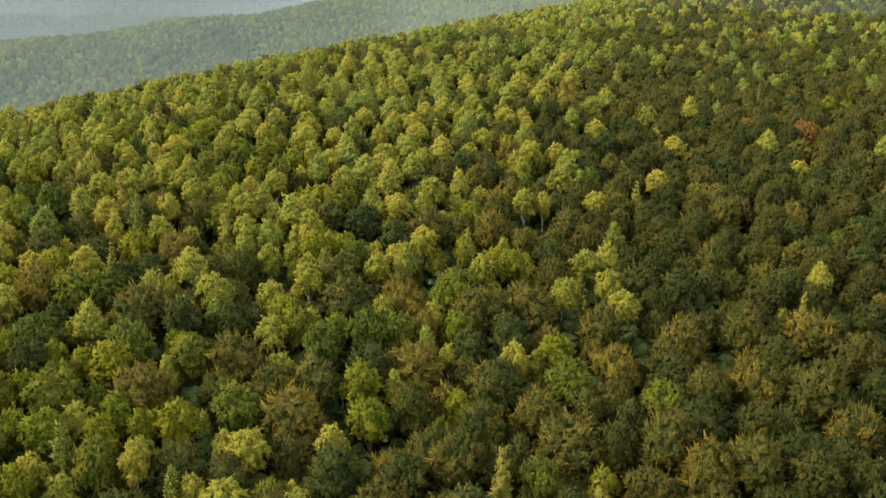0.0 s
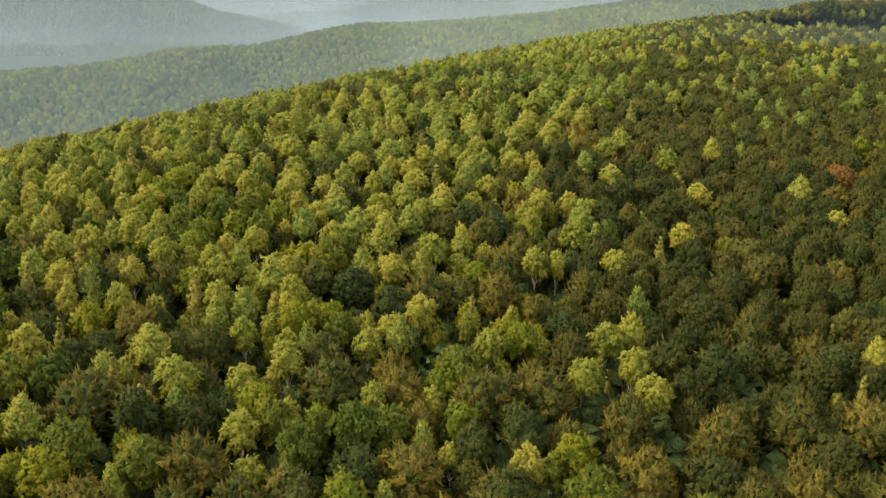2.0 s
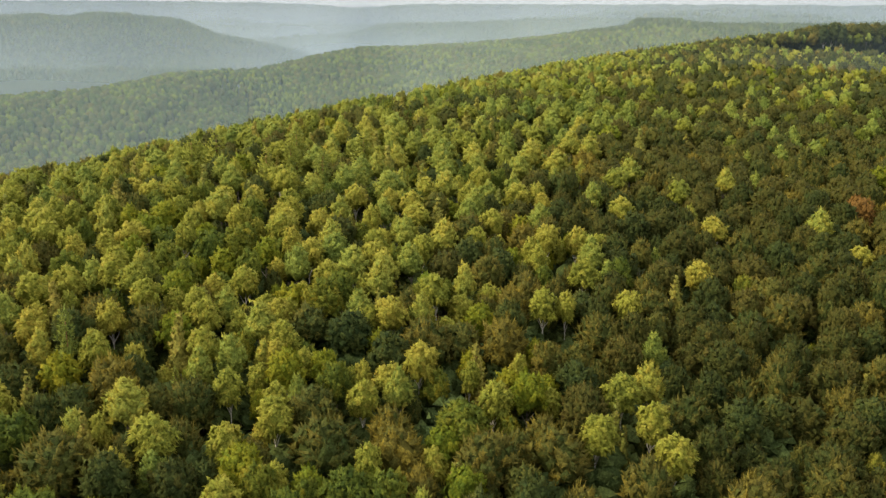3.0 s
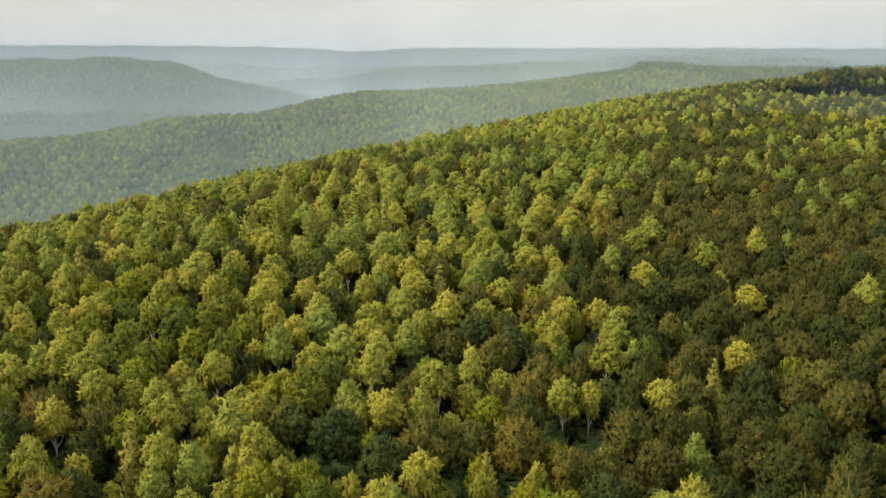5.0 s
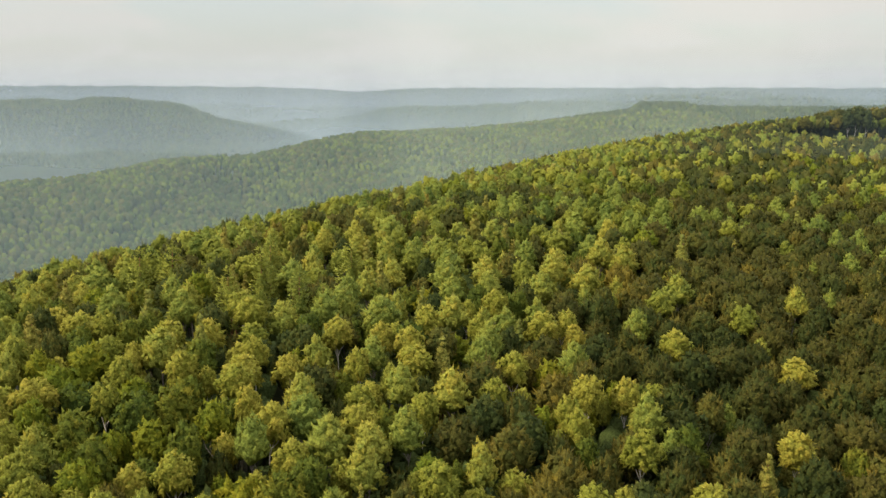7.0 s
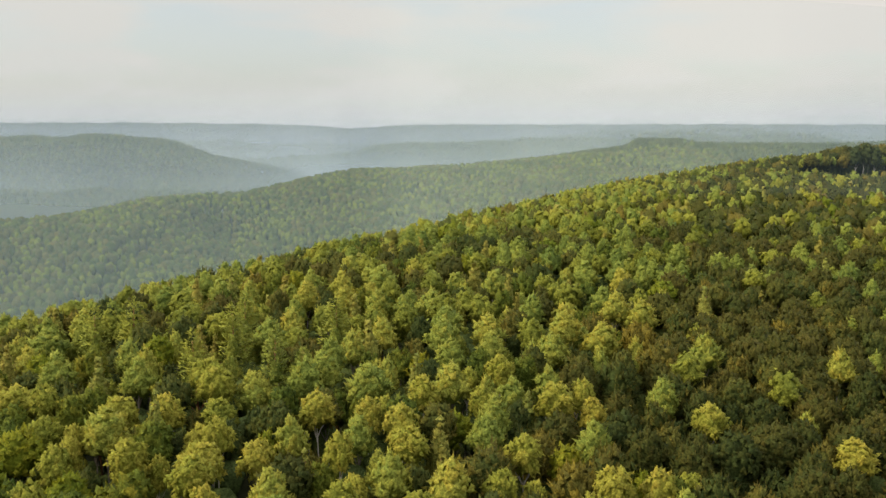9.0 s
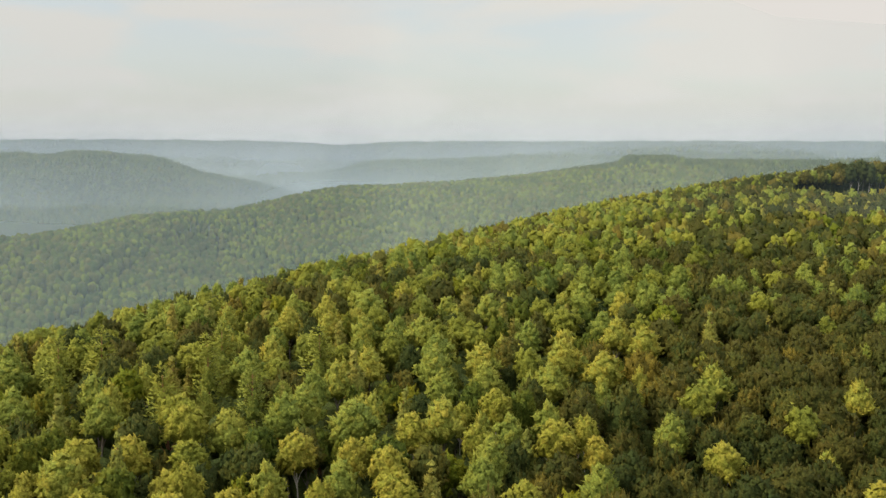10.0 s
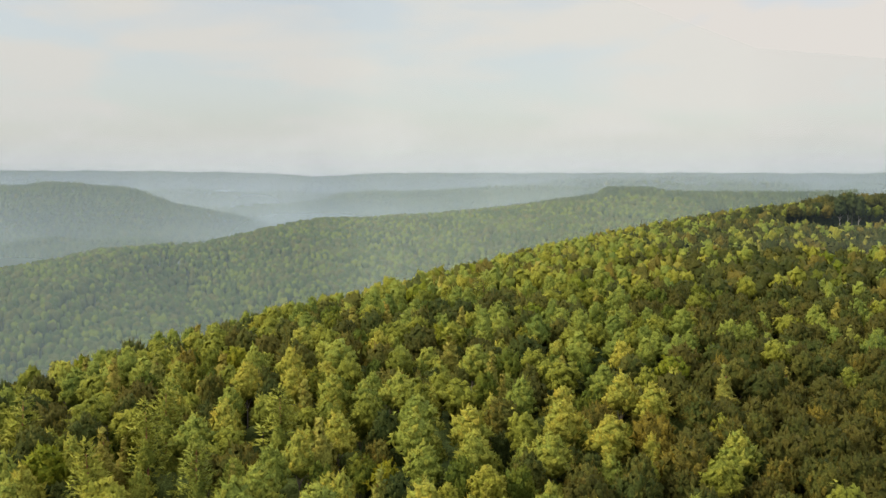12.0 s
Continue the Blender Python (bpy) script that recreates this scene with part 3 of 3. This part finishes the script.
# How the kinds mix over the land
def kind_at(x, y, rng):
    n = noise.noise((x * 0.021, y * 0.021, 3.0))
    m = noise.noise((x * 0.035, y * 0.035, 9.0))
    right = (x + 8 - (y - 90) * 0.22) / 26          # browner oaks and beeches here; their dark leaves also stand in for shade
    old = (y - 160) / 25 + n * 1.2                  # poplars, pines and larches lie higher up
    p = {"birch": 0.26, "poplar": 0.16, "maple": 0.12 + 0.25 * max(0, m), "linden": 0.07 + 0.25 * max(0, m), "hornbeam": 0.16,
         "beech": 0.36 - 0.4 * m, "oak": 0.04, "pine": 0.02, "larch": 0.02}
    if y < 112:
        p["birch"], p["poplar"] = 0.12, 0.08
    elif x < -5:
        p["beech"], p["maple"], p["birch"] = 0.15 - 0.3 * m, 0.18 + 0.3 * max(0, m), 0.32
    if old > 0:
        w = min(1.0, old)
        q = {"birch": 0.17, "poplar": 0.38, "maple": 0.09, "linden": 0.03, "hornbeam": 0.15, "beech": 0.06, "oak": 0.04,
             "pine": 0.02 if x < 10 else 0.01, "larch": 0.035}
        p = {k: p[k] * (1 - w) + q[k] * w for k in p}
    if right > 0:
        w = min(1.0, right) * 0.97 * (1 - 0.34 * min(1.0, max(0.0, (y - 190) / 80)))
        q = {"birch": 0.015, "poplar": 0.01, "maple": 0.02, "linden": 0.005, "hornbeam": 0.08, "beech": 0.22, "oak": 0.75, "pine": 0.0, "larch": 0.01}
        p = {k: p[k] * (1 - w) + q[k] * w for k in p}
    if ((x + 35) / 10) ** 2 + ((y - 147) / 9) ** 2 < 1:         # a stand of bright lindens and maples
        p = {"linden": 0.62, "maple": 0.33, "birch": 0.05}
    names = list(p)
    w = np.array([max(0.0, p[k]) for k in names])
    return names[rng.choice(len(names), p=w / w.sum())]


SPACE = {k: 0.93 * v[1] for k, v in KINDS.items()}


def broad(kind, y):
    """Crowns are narrower at the foot of the slope, where the wood is mixed, and high up, where it is younger."""
    foot = 1.0 - 0.24 * min(1.0, max(0.0, (215 - y) / 80))
    if kind in ("beech", "oak", "maple", "hornbeam"):
        return foot * (1.0 - 0.32 * min(1.0, max(0.0, (y - 115) / 100)))
    return foot if kind == "pine" else foot * (1.0 - 0.14 * min(1.0, max(0.0, (y - 180) / 100)))


def glade(x, y):
    """The open strip before the grove of tall pale trunks."""
    return x > 178 and 492 < y < 503


def young(x, y):
    """Low growth in front of that strip."""
    return x > 136 + 6 * math.sin(y * 0.13) and 400 + 8 * math.sin(x * 0.09) < y < 503


class Plan:
    """Places of trees, with room kept between them."""

    def __init__(self):
        self.cells, self.all = {}, []

    def free(self, x, y, r):
        i, j = int(x // 8), int(y // 8)
        for a in (i - 1, i, i + 1):
            for b in (j - 1, j, j + 1):
                for px, py, pr in self.cells.get((a, b), ()):
                    if (px - x) ** 2 + (py - y) ** 2 < (pr + r) ** 2:
                        return False
        return True

    def put(self, kind, x, y, size, tall):
        self.cells.setdefault((int(x // 8), int(y // 8)), []).append((x, y, SPACE[kind] * broad(kind, y) * size))
        self.all.append((kind, x, y, size, tall))


plan = Plan()
# Trees that stand out: kind, then place and size
GAPS = [(0.7, 122.4), (35.5, 111.3), (15.7, 91.9), (-14.3, 104.9), (-33.4, 94.6), (-10.3, 80.3), (54.1, 101.5), (32.0, 96.0), (-22.6, 107.8), (-0.8, 114.1), (-10.9, 123.2), (-25.8, 137.7), (-22.9, 157.8), (30.2, 164.9), (3.5, 206.3), (-28.9, 192.5), (-12.9, 185.7), (-45.7, 213.2), (1.1, 207.5), (4.0, 200.3), (26.4, 211.3), (13.7, 207.4), (-6.5, 189.2)]
OUTSTANDING = {
    "linden": [(2.0, 98.4), (14.5, 94.6), (-25.5, 77.0), (-6.5, 79.6), (-36.1, 85.5), (-17.9, 115.9), (-35.4, 134.5), (-8.3, 85.8), (-46.3, 154.4), (-43.6, 159.8), (9.5, 115.1)],
    "maple": [(-27.7, 89.9), (-34.5, 90.1), (-13.6, 93.0), (24.1, 85.3), (-40.1, 80.1), (-8.5, 95.8), (-34.8, 148.4), (-30.6, 149.4), (-5.2, 97.4), (15.1, 88.6)],
    "hornbeam": [(-44.7, 86.9), (-13.3, 86.4), (8.5, 96.7), (-12.3, 127.5), (7.3, 149.5), (-30.3, 96.1), (32.6, 112.3), (5.3, 146.7), (-6.8, 123.0), (52.7, 159.7)],
    "birch": [(-17.0, 107.2), (-7.3, 130.4), (-2.2, 210.3), (-16.4, 141.1), (-25.5, 157.8), (-5.8, 168.6), (-27.9, 101.8), (-45.5, 104.3), (15.9, 108.6), (22.2, 110.2), (23.7, 103.6), (24.6, 138.4), (20.1, 158.9), (15.9, 158.4), (37.6, 149.9), (-0.9, 138.1), (-26.7, 136.3), (-37.7, 129.7), (-43.7, 135.3), (-48.9, 132.1), (12.9, 136.3), (45.5, 169.8), (20.2, 115.7), (-26.2, 154.7), (-5.8, 164.8), (12.3, 178.0), (42.4, 186.1), (-30.7, 180.3), (31.5, 191.8), (-46.2, 150.3), (-33.1, 158.3), (10.7, 200.3), (18.9, 222.2), (55.2, 237.6), (-28.8, 176.3)],
    "poplar": [(-23.5, 118.5), (-22.3, 125.8), (-39.9, 92.1), (-9.1, 144.4), (-54.9, 114.0), (-21.1, 141.8), (-16.5, 184.2), (13.7, 195.5), (52.7, 250.6), (-32.5, 107.0), (-17.7, 152.8), (-17.3, 149.5), (-13.4, 144.2), (-8.6, 139.0), (-0.5, 157.4), (21.5, 154.4), (-2.2, 205.8), (-36.6, 164.1), (-49.9, 178.9), (23.4, 235.9), (29.5, 212.3), (-2.3, 199.5), (4.4, 202.5), (15.3, 204.4), (-10.4, 180.7), (-18.4, 180.8), (25.4, 215.0), (20.5, 201.3), (-1.1, 180.6), (-13.4, 231.0), (39.3, 236.7), (17.8, 243.6), (32.1, 249.6)],
    "larch": [(-34.5, 101.6), (-31.8, 119.8), (-5.8, 182.7), (-11.4, 196.3), (42.3, 221.9), (8.3, 221.3), (3.4, 233.5), (-39.3, 223.5), (-44.0, 179.0)],
    "beech": [(-4.6, 104.1), (-11.9, 104.1), (6.1, 87.3), (-2.2, 90.7), (-22.3, 90.4), (1.8, 74.6), (13.3, 78.0), (-30.6, 82.7), (12.7, 105.6), (29.3, 97.5), (37.6, 100.3), (46.4, 99.5), (35.9, 87.7), (41.8, 85.2), (-14.8, 80.3), (7.5, 127.3), (20.1, 131.5), (-1.9, 125.7), (24.3, 78.1), (45.8, 138.2), (-50.1, 99.7), (-36.5, 98.4), (4.5, 104.0), (20.0, 100.1), (2.1, 163.1), (34.5, 211.7), (21.3, 186.9), (28.4, 197.0)],
    "cherry": [(74.8, 184.1)],
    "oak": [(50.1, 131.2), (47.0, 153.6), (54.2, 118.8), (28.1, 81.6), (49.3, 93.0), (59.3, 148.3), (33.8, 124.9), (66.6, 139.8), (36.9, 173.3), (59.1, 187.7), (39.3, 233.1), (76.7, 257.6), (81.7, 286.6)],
    "pine": [(-24.2, 187.5), (-33.4, 185.7), (-31.2, 195.3), (-18.1, 202.3), (-48.1, 201.4), (-51.1, 194.8)],
}
BIG = {"maple": 1.08, "birch": 1.1, "poplar": 1.18, "beech": 1.15, "oak": 1.1, "pine": 1.15, "larch": 1.05, "linden": 1.1, "hornbeam": 1.05, "cherry": 1.2}
for kind, spots in OUTSTANDING.items():
    for i, (x, y) in enumerate(spots):
        plan.put(kind, x, y, BIG[kind] * (0.92 + 0.16 * ((i * 0.618) % 1)), 1.03 + 0.06 * ((i * 0.382) % 1))

grove = []                                   # old trees, three of them with bare white stems
for i in range(44):
    x, y = 172 + (i % 11) * 8.6 + (i * 7 % 5) * 0.9, 507 + (i // 11) * 9.0 + (i * 5 % 7) * 0.8
    kind = ("oak", "oak", "hornbeam", "oak", "beech")[i * 3 % 5]
    grove.append((kind, x, y, 1.1 + 0.25 * ((i * 0.618) % 1), min(1.32, 1.02 + (x - 170) * 0.010) - 0.10 * ((i * 0.38) % 1)))
for x, y, tall in ((190.6, 503.5, 1.24), (195.0, 504.5, 1.30), (199.6, 503.0, 1.22)):
    grove.append(("aspen", x, y, 1.05, tall))
for kind, x, y, wide, tall in grove:
    plan.cells.setdefault((int(x // 8), int(y // 8)), []).append((x, y, 3.6))
for x, y in OUTSTANDING["pine"] + OUTSTANDING["birch"][8:11] + OUTSTANDING["birch"][20:21]:      # room before a few bare stems
    plan.cells.setdefault((int(x // 8), int((y - 4.6) // 8)), []).append((x, y - 4.6, 2.4))
for x, y in GAPS:                            # holes in the roof of the wood
    plan.cells.setdefault((int(x // 8), int(y // 8)), []).append((x, y, 2.3))
rng = np.random.default_rng(11)
X0, X1, Y0, Y1 = -175, 270, 35, 560
# first the trees that reach the light, then those between and below them: tries, crown sizes, heights, room
for tries, low, high, short, tall, room in ((60000, 0.85, 1.15, 0.98, 1.07, 1.16), (170000, 0.67, 1.0, 0.90, 0.98, 0.95), (60000, 0.54, 0.68, 0.80, 0.90, 0.82)):
    for _ in range(tries):
        x, y = rng.uniform(X0, X1), rng.uniform(Y0, Y1)
        reach = 12 + y * 0.5
        u = ((x + 10) * -0.848 + (y - 270) * 0.53)
        if x < -reach or x > reach or u > 34:
            continue
        kind = kind_at(x, y, rng)
        size, grown = rng.uniform(low, high), rng.uniform(short, tall)
        if young(x, y):
            size, grown = size * (0.26 if glade(x, y) else 0.36), grown * (0.26 if glade(x, y) else 0.36)
        if plan.free(x, y, SPACE[kind] * broad(kind, y) * size * room):
            plan.put(kind, x, y, size, grown)

# Nearer trees stand singly, with more leaves the nearer they are; the rest are woodland
near_models = {k: [tree(k, 1.25, 5, 4, 100 + i * 7 + len(k), 5) for i in range(5)] for k in KINDS}
middle_models = {k: [tree(k, 1.35, 3, 4, 200 + i * 7 + len(k), 4, (9, 5), 0.09) for i in range(5)] for k in KINDS}
mid_models = {k: [tree(k, 1.7, 2, 4, 300 + i * 7 + len(k), 2, (8, 5), 0.07) for i in range(4)] for k in KINDS}
order = sorted(plan.all, key=lambda p: p[2] + abs(p[1]) * 0.25)
count = {k: 0 for k in KINDS}
rest = []
for kind, x, y, size, tall in order:
    if count[kind] >= 262 or y > 285:
        rest.append(("larch" if kind == "pine" else kind, x, y, size, tall))
        continue
    count[kind] += 1
    models = near_models if y < 135 else middle_models if y < 222 else mid_models
    m = pose(x, y, float(ground_z(x, y)), rng.normal(0, 1.5), rng.normal(0, 1.5), rng.uniform(0, 360))
    wide = size * broad(kind, y) * rng.uniform(0.92, 1.1)
    copy_thing(models[kind][rng.integers(len(models[kind]))], m @ Matrix.Diagonal((wide, wide, tall, 1)))
for kind, x, y, wide, tall in grove:
    m = pose(x, y, float(ground_z(x, y)), rng.normal(0, 1.5), rng.normal(0, 1.5), rng.uniform(0, 360))
    copy_thing(mid_models[kind][rng.integers(4)], m @ Matrix.Diagonal((wide, wide, tall, 1)))
for models in (near_models, middle_models, mid_models):
    for group in models.values():
        for ob in group:
            for child in list(ob.children):
                bpy.data.objects.remove(child)
            bpy.data.objects.remove(ob)


def plant(name, label, kind, templates, places, rng, wide=1.0, tone=(-0.2, 0.1)):
    verts, tris, shade, tones, n = [], [], [], [], 0
    xs, ys = np.array([p[0] for p in places]), np.array([p[1] for p in places])
    zs = ground_z(xs, ys)
    for (x, y, size, tall), z in zip(places, zs):
        v, t, w, own = templates[rng.integers(len(templates))]
        a = rng.uniform(0, 6.283)
        c, s = math.cos(a) * size * wide, math.sin(a) * size * wide
        verts.append(np.stack([v[:, 0] * c - v[:, 1] * s + x, v[:, 0] * s + v[:, 1] * c + y, v[:, 2] * tall + z], 1))
        tris.append(t + n)
        shade.append(np.stack([w[:, 0] * c - w[:, 1] * s, w[:, 0] * s + w[:, 1] * c, w[:, 2] * size], 1))
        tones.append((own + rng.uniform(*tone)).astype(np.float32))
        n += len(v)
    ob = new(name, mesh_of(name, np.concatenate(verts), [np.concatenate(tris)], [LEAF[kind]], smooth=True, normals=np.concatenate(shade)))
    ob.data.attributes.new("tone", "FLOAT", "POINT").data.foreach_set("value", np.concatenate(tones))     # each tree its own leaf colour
    return tagged(ob, label, "woodland", kind="stuff")


def far_crown(kind, rng, coarse, sprays):
    v, t, n, tones, _ = crown(kind, rng, coarse, sprays, 4, 0.88, (6, 4), 0.05)
    return v, t, n, tones


def blob(kind, rng):
    """A distant crown: an uneven mass of leaves a few metres across."""
    height, radius, base, *_ = KINDS[kind]
    v = ICO_V * rng.uniform(0.65, 1.25, (12, 1))
    v = v * np.array((0.76 * radius, 0.76 * radius, height * (1 - base) * 0.42)) * np.where(v[:, 2:3] > 0.3, (0.75, 0.75, 1.0), 1.0)
    v[:, 2] = np.where(v[:, 2] < 0, v[:, 2] * 3.6, v[:, 2]) + height * (base + (1 - base) * 0.5)      # leafy down to the ground
    n = v - np.array((0, 0, height * (base + (1 - base) * 0.4)))
    n /= np.linalg.norm(n, axis=1)[:, None]
    return v, ICO_F, n + np.array((0, 0, 0.8)) + rng.normal(0, 0.15, n.shape), np.zeros(len(v))


def tuft(kind, rng):
    """A crown so far off that only its tip shows."""
    height, radius, base, *_ = KINDS[kind]
    sides = 6
    ring = [(math.cos(k * 6.283 / sides) * radius * rng.uniform(0.9, 1.5), math.sin(k * 6.283 / sides) * radius * rng.uniform(0.9, 1.5),
             height * rng.uniform(0.5, 0.7)) for k in range(sides)]
    v = np.array(ring + [(rng.normal(0, 0.4), rng.normal(0, 0.4), height)])
    n = np.array([(p[0], p[1], 0.6) for p in ring] + [(0, 0, 1)])
    n /= np.linalg.norm(n, axis=1)[:, None]
    return v, np.array([(k, (k + 1) % sides, sides) for k in range(sides)]), n + rng.normal(0, 0.2, n.shape), np.zeros(len(v))


rng = np.random.default_rng(23)
for kind in KINDS:
    for name, low, high, sprays, scale in (("_woodland", 0, 285, 3, 1.8), ("_crest", 285, 9999, 1, 3.2)):
        places = [(x, y, s, t) for k, x, y, s, t in rest if k == kind and low <= y < high]
        if places:
            plant(kind + name, "dense " + kind + " wood covering the crest of the hill", kind,
                  [far_crown(kind, rng, scale, sprays) for _ in range(6)], places, rng, broad(kind, 300) * 1.04, (-0.02, 0.14) if kind in ("oak", "beech") else (-0.16, 0.04))


def scatter(x0, x1, y0, y1, gap, keep, rng):
    """A loose, jittered planting over a stretch of land."""
    xs, ys = np.meshgrid(np.arange(x0, x1, gap), np.arange(y0, y1, gap))
    xs = xs.ravel() + rng.uniform(-0.5, 0.5, xs.size) * gap
    ys = ys.ravel() + rng.uniform(-0.5, 0.5, ys.size) * gap
    ok = keep(xs, ys)
    return xs[ok], ys[ok]


def in_view(x, y, margin=40):
    return np.abs(x) < 0.57 * y + margin


def across(x, y):
    s = second_ridge(x, y)
    return in_view(x, y, 0) & (s > -46) & (s > near_hill(x, y)) & (s >= distance(x, y) - 4)


MIX = (("hornbeam", 0.36), ("maple", 0.34), ("linden", 0.30))


FAR_MIX = (("hornbeam", 0.48), ("beech", 0.22), ("oak", 0.16), ("maple", 0.14))


def cover(name, label, xs, ys, make, low, high, rng, mix=FAR_MIX):
    share = rng.uniform(size=len(xs))
    share = np.mod(share * 0.75 + 0.9 * np.array([noise.noise((x * 0.02, y * 0.02, 5.0)) for x, y in zip(xs, ys)]), 1.0)   # stands of a kind
    start = 0.0
    for kind, part in mix:
        ok = (share >= start) & (share < start + part)
        start += part
        sizes = rng.uniform(low, high, int(ok.sum()))
        places = list(zip(xs[ok], ys[ok], sizes, np.minimum(1.1, 1 + (sizes - 1) * 0.5)))
        if places:
            plant(kind + "_" + name, kind + label, kind, [make(kind, rng) for _ in range(6)], places, rng, 1.0, (-0.36, -0.1))


for y0, y1, gap in ((50, 160, 3.6), (160, 240, 3.5), (240, 330, 2.9)):
    xs, ys = scatter(-175, 270, y0, y1, gap, lambda x, y: np.abs(x) < 12 + y * 0.5, rng)
    plant("undergrowth", "dark bluish-green undergrowth between the trunks of the wood", "undergrowth",
          [far_crown("hornbeam", rng, 3.4, 2) if y0 < 100 else blob("hornbeam", rng) for _ in range(6)],
          [(x, y, size, size) for x, y, size in zip(xs, ys, rng.uniform(0.62, 0.80, len(xs)))], rng, 1.25)
beside = lambda x, y: (np.abs(x) > 12 + np.maximum(y, 35) * 0.5) | (y < 35)
xs, ys = scatter(-125, 125, -45, 170, 4.6, beside, rng)
share = rng.uniform(size=len(xs))
for n, kind in enumerate(("beech", "hornbeam", "birch", "maple", "oak")):
    ok = (share >= n / 5) & (share < (n + 1) / 5)
    plant(kind + "_surrounds", "closed " + kind + " wood round the hillside", kind, [far_crown(kind, rng, 3.4, 2) for _ in range(5)],
          [(x, y, size, 1.0) for x, y, size in zip(xs[ok], ys[ok], rng.uniform(1.0, 1.35, len(xs)))], rng, 1.15)
xs, ys = scatter(-420, 260, 400, 960, 3.5, lambda x, y: across(x, y) & (y < ridge_line(x) + 22), rng)
cover("wood", " trees on the misty ridge across the valley", xs, ys, blob, 0.7, 1.1, rng, MIX)
xs, ys = scatter(-420, 900, 960, 1500, 6.2, across, rng)
cover("forest", " trees on the long hazy ridge beyond the valley", xs, ys, tuft, 0.9, 1.25, rng)


def beyond(x, y):
    return in_view(x, y) & (distance(x, y) >= np.maximum(second_ridge(x, y), near_hill(x, y)) - 3)


xs, ys = scatter(-1500, 1500, 700, 2300, 8.5, beyond, rng)
cover("hills", " trees on the hazy hills in the distance", xs, ys, tuft, 0.9, 1.25, rng)
xs, ys = scatter(-2700, 2700, 2300, 4600, 20.0, beyond, rng)
cover("skyline", " woods on the blue hills of the skyline", xs, ys, tuft, 1.8, 2.6, rng)
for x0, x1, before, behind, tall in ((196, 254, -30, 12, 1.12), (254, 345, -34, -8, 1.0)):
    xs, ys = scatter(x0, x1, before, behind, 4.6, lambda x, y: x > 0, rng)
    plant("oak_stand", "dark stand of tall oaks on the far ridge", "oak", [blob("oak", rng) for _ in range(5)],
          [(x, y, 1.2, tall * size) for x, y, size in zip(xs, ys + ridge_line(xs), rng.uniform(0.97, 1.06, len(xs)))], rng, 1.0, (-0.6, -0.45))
# added backing: dark masses stand in for the shaded inside of the grove
xs, ys = scatter(115, 275, 511, 552, 3.0, lambda x, y: x > 0, rng)
plant("grove_undergrowth", "dark olive undergrowth among the old trees of the grove", "aspen", [blob("hornbeam", rng) for _ in range(6)],
      [(x, y, size, size) for x, y, size in zip(xs, ys, rng.uniform(0.60, 0.86, len(xs)))], rng, 1.4)
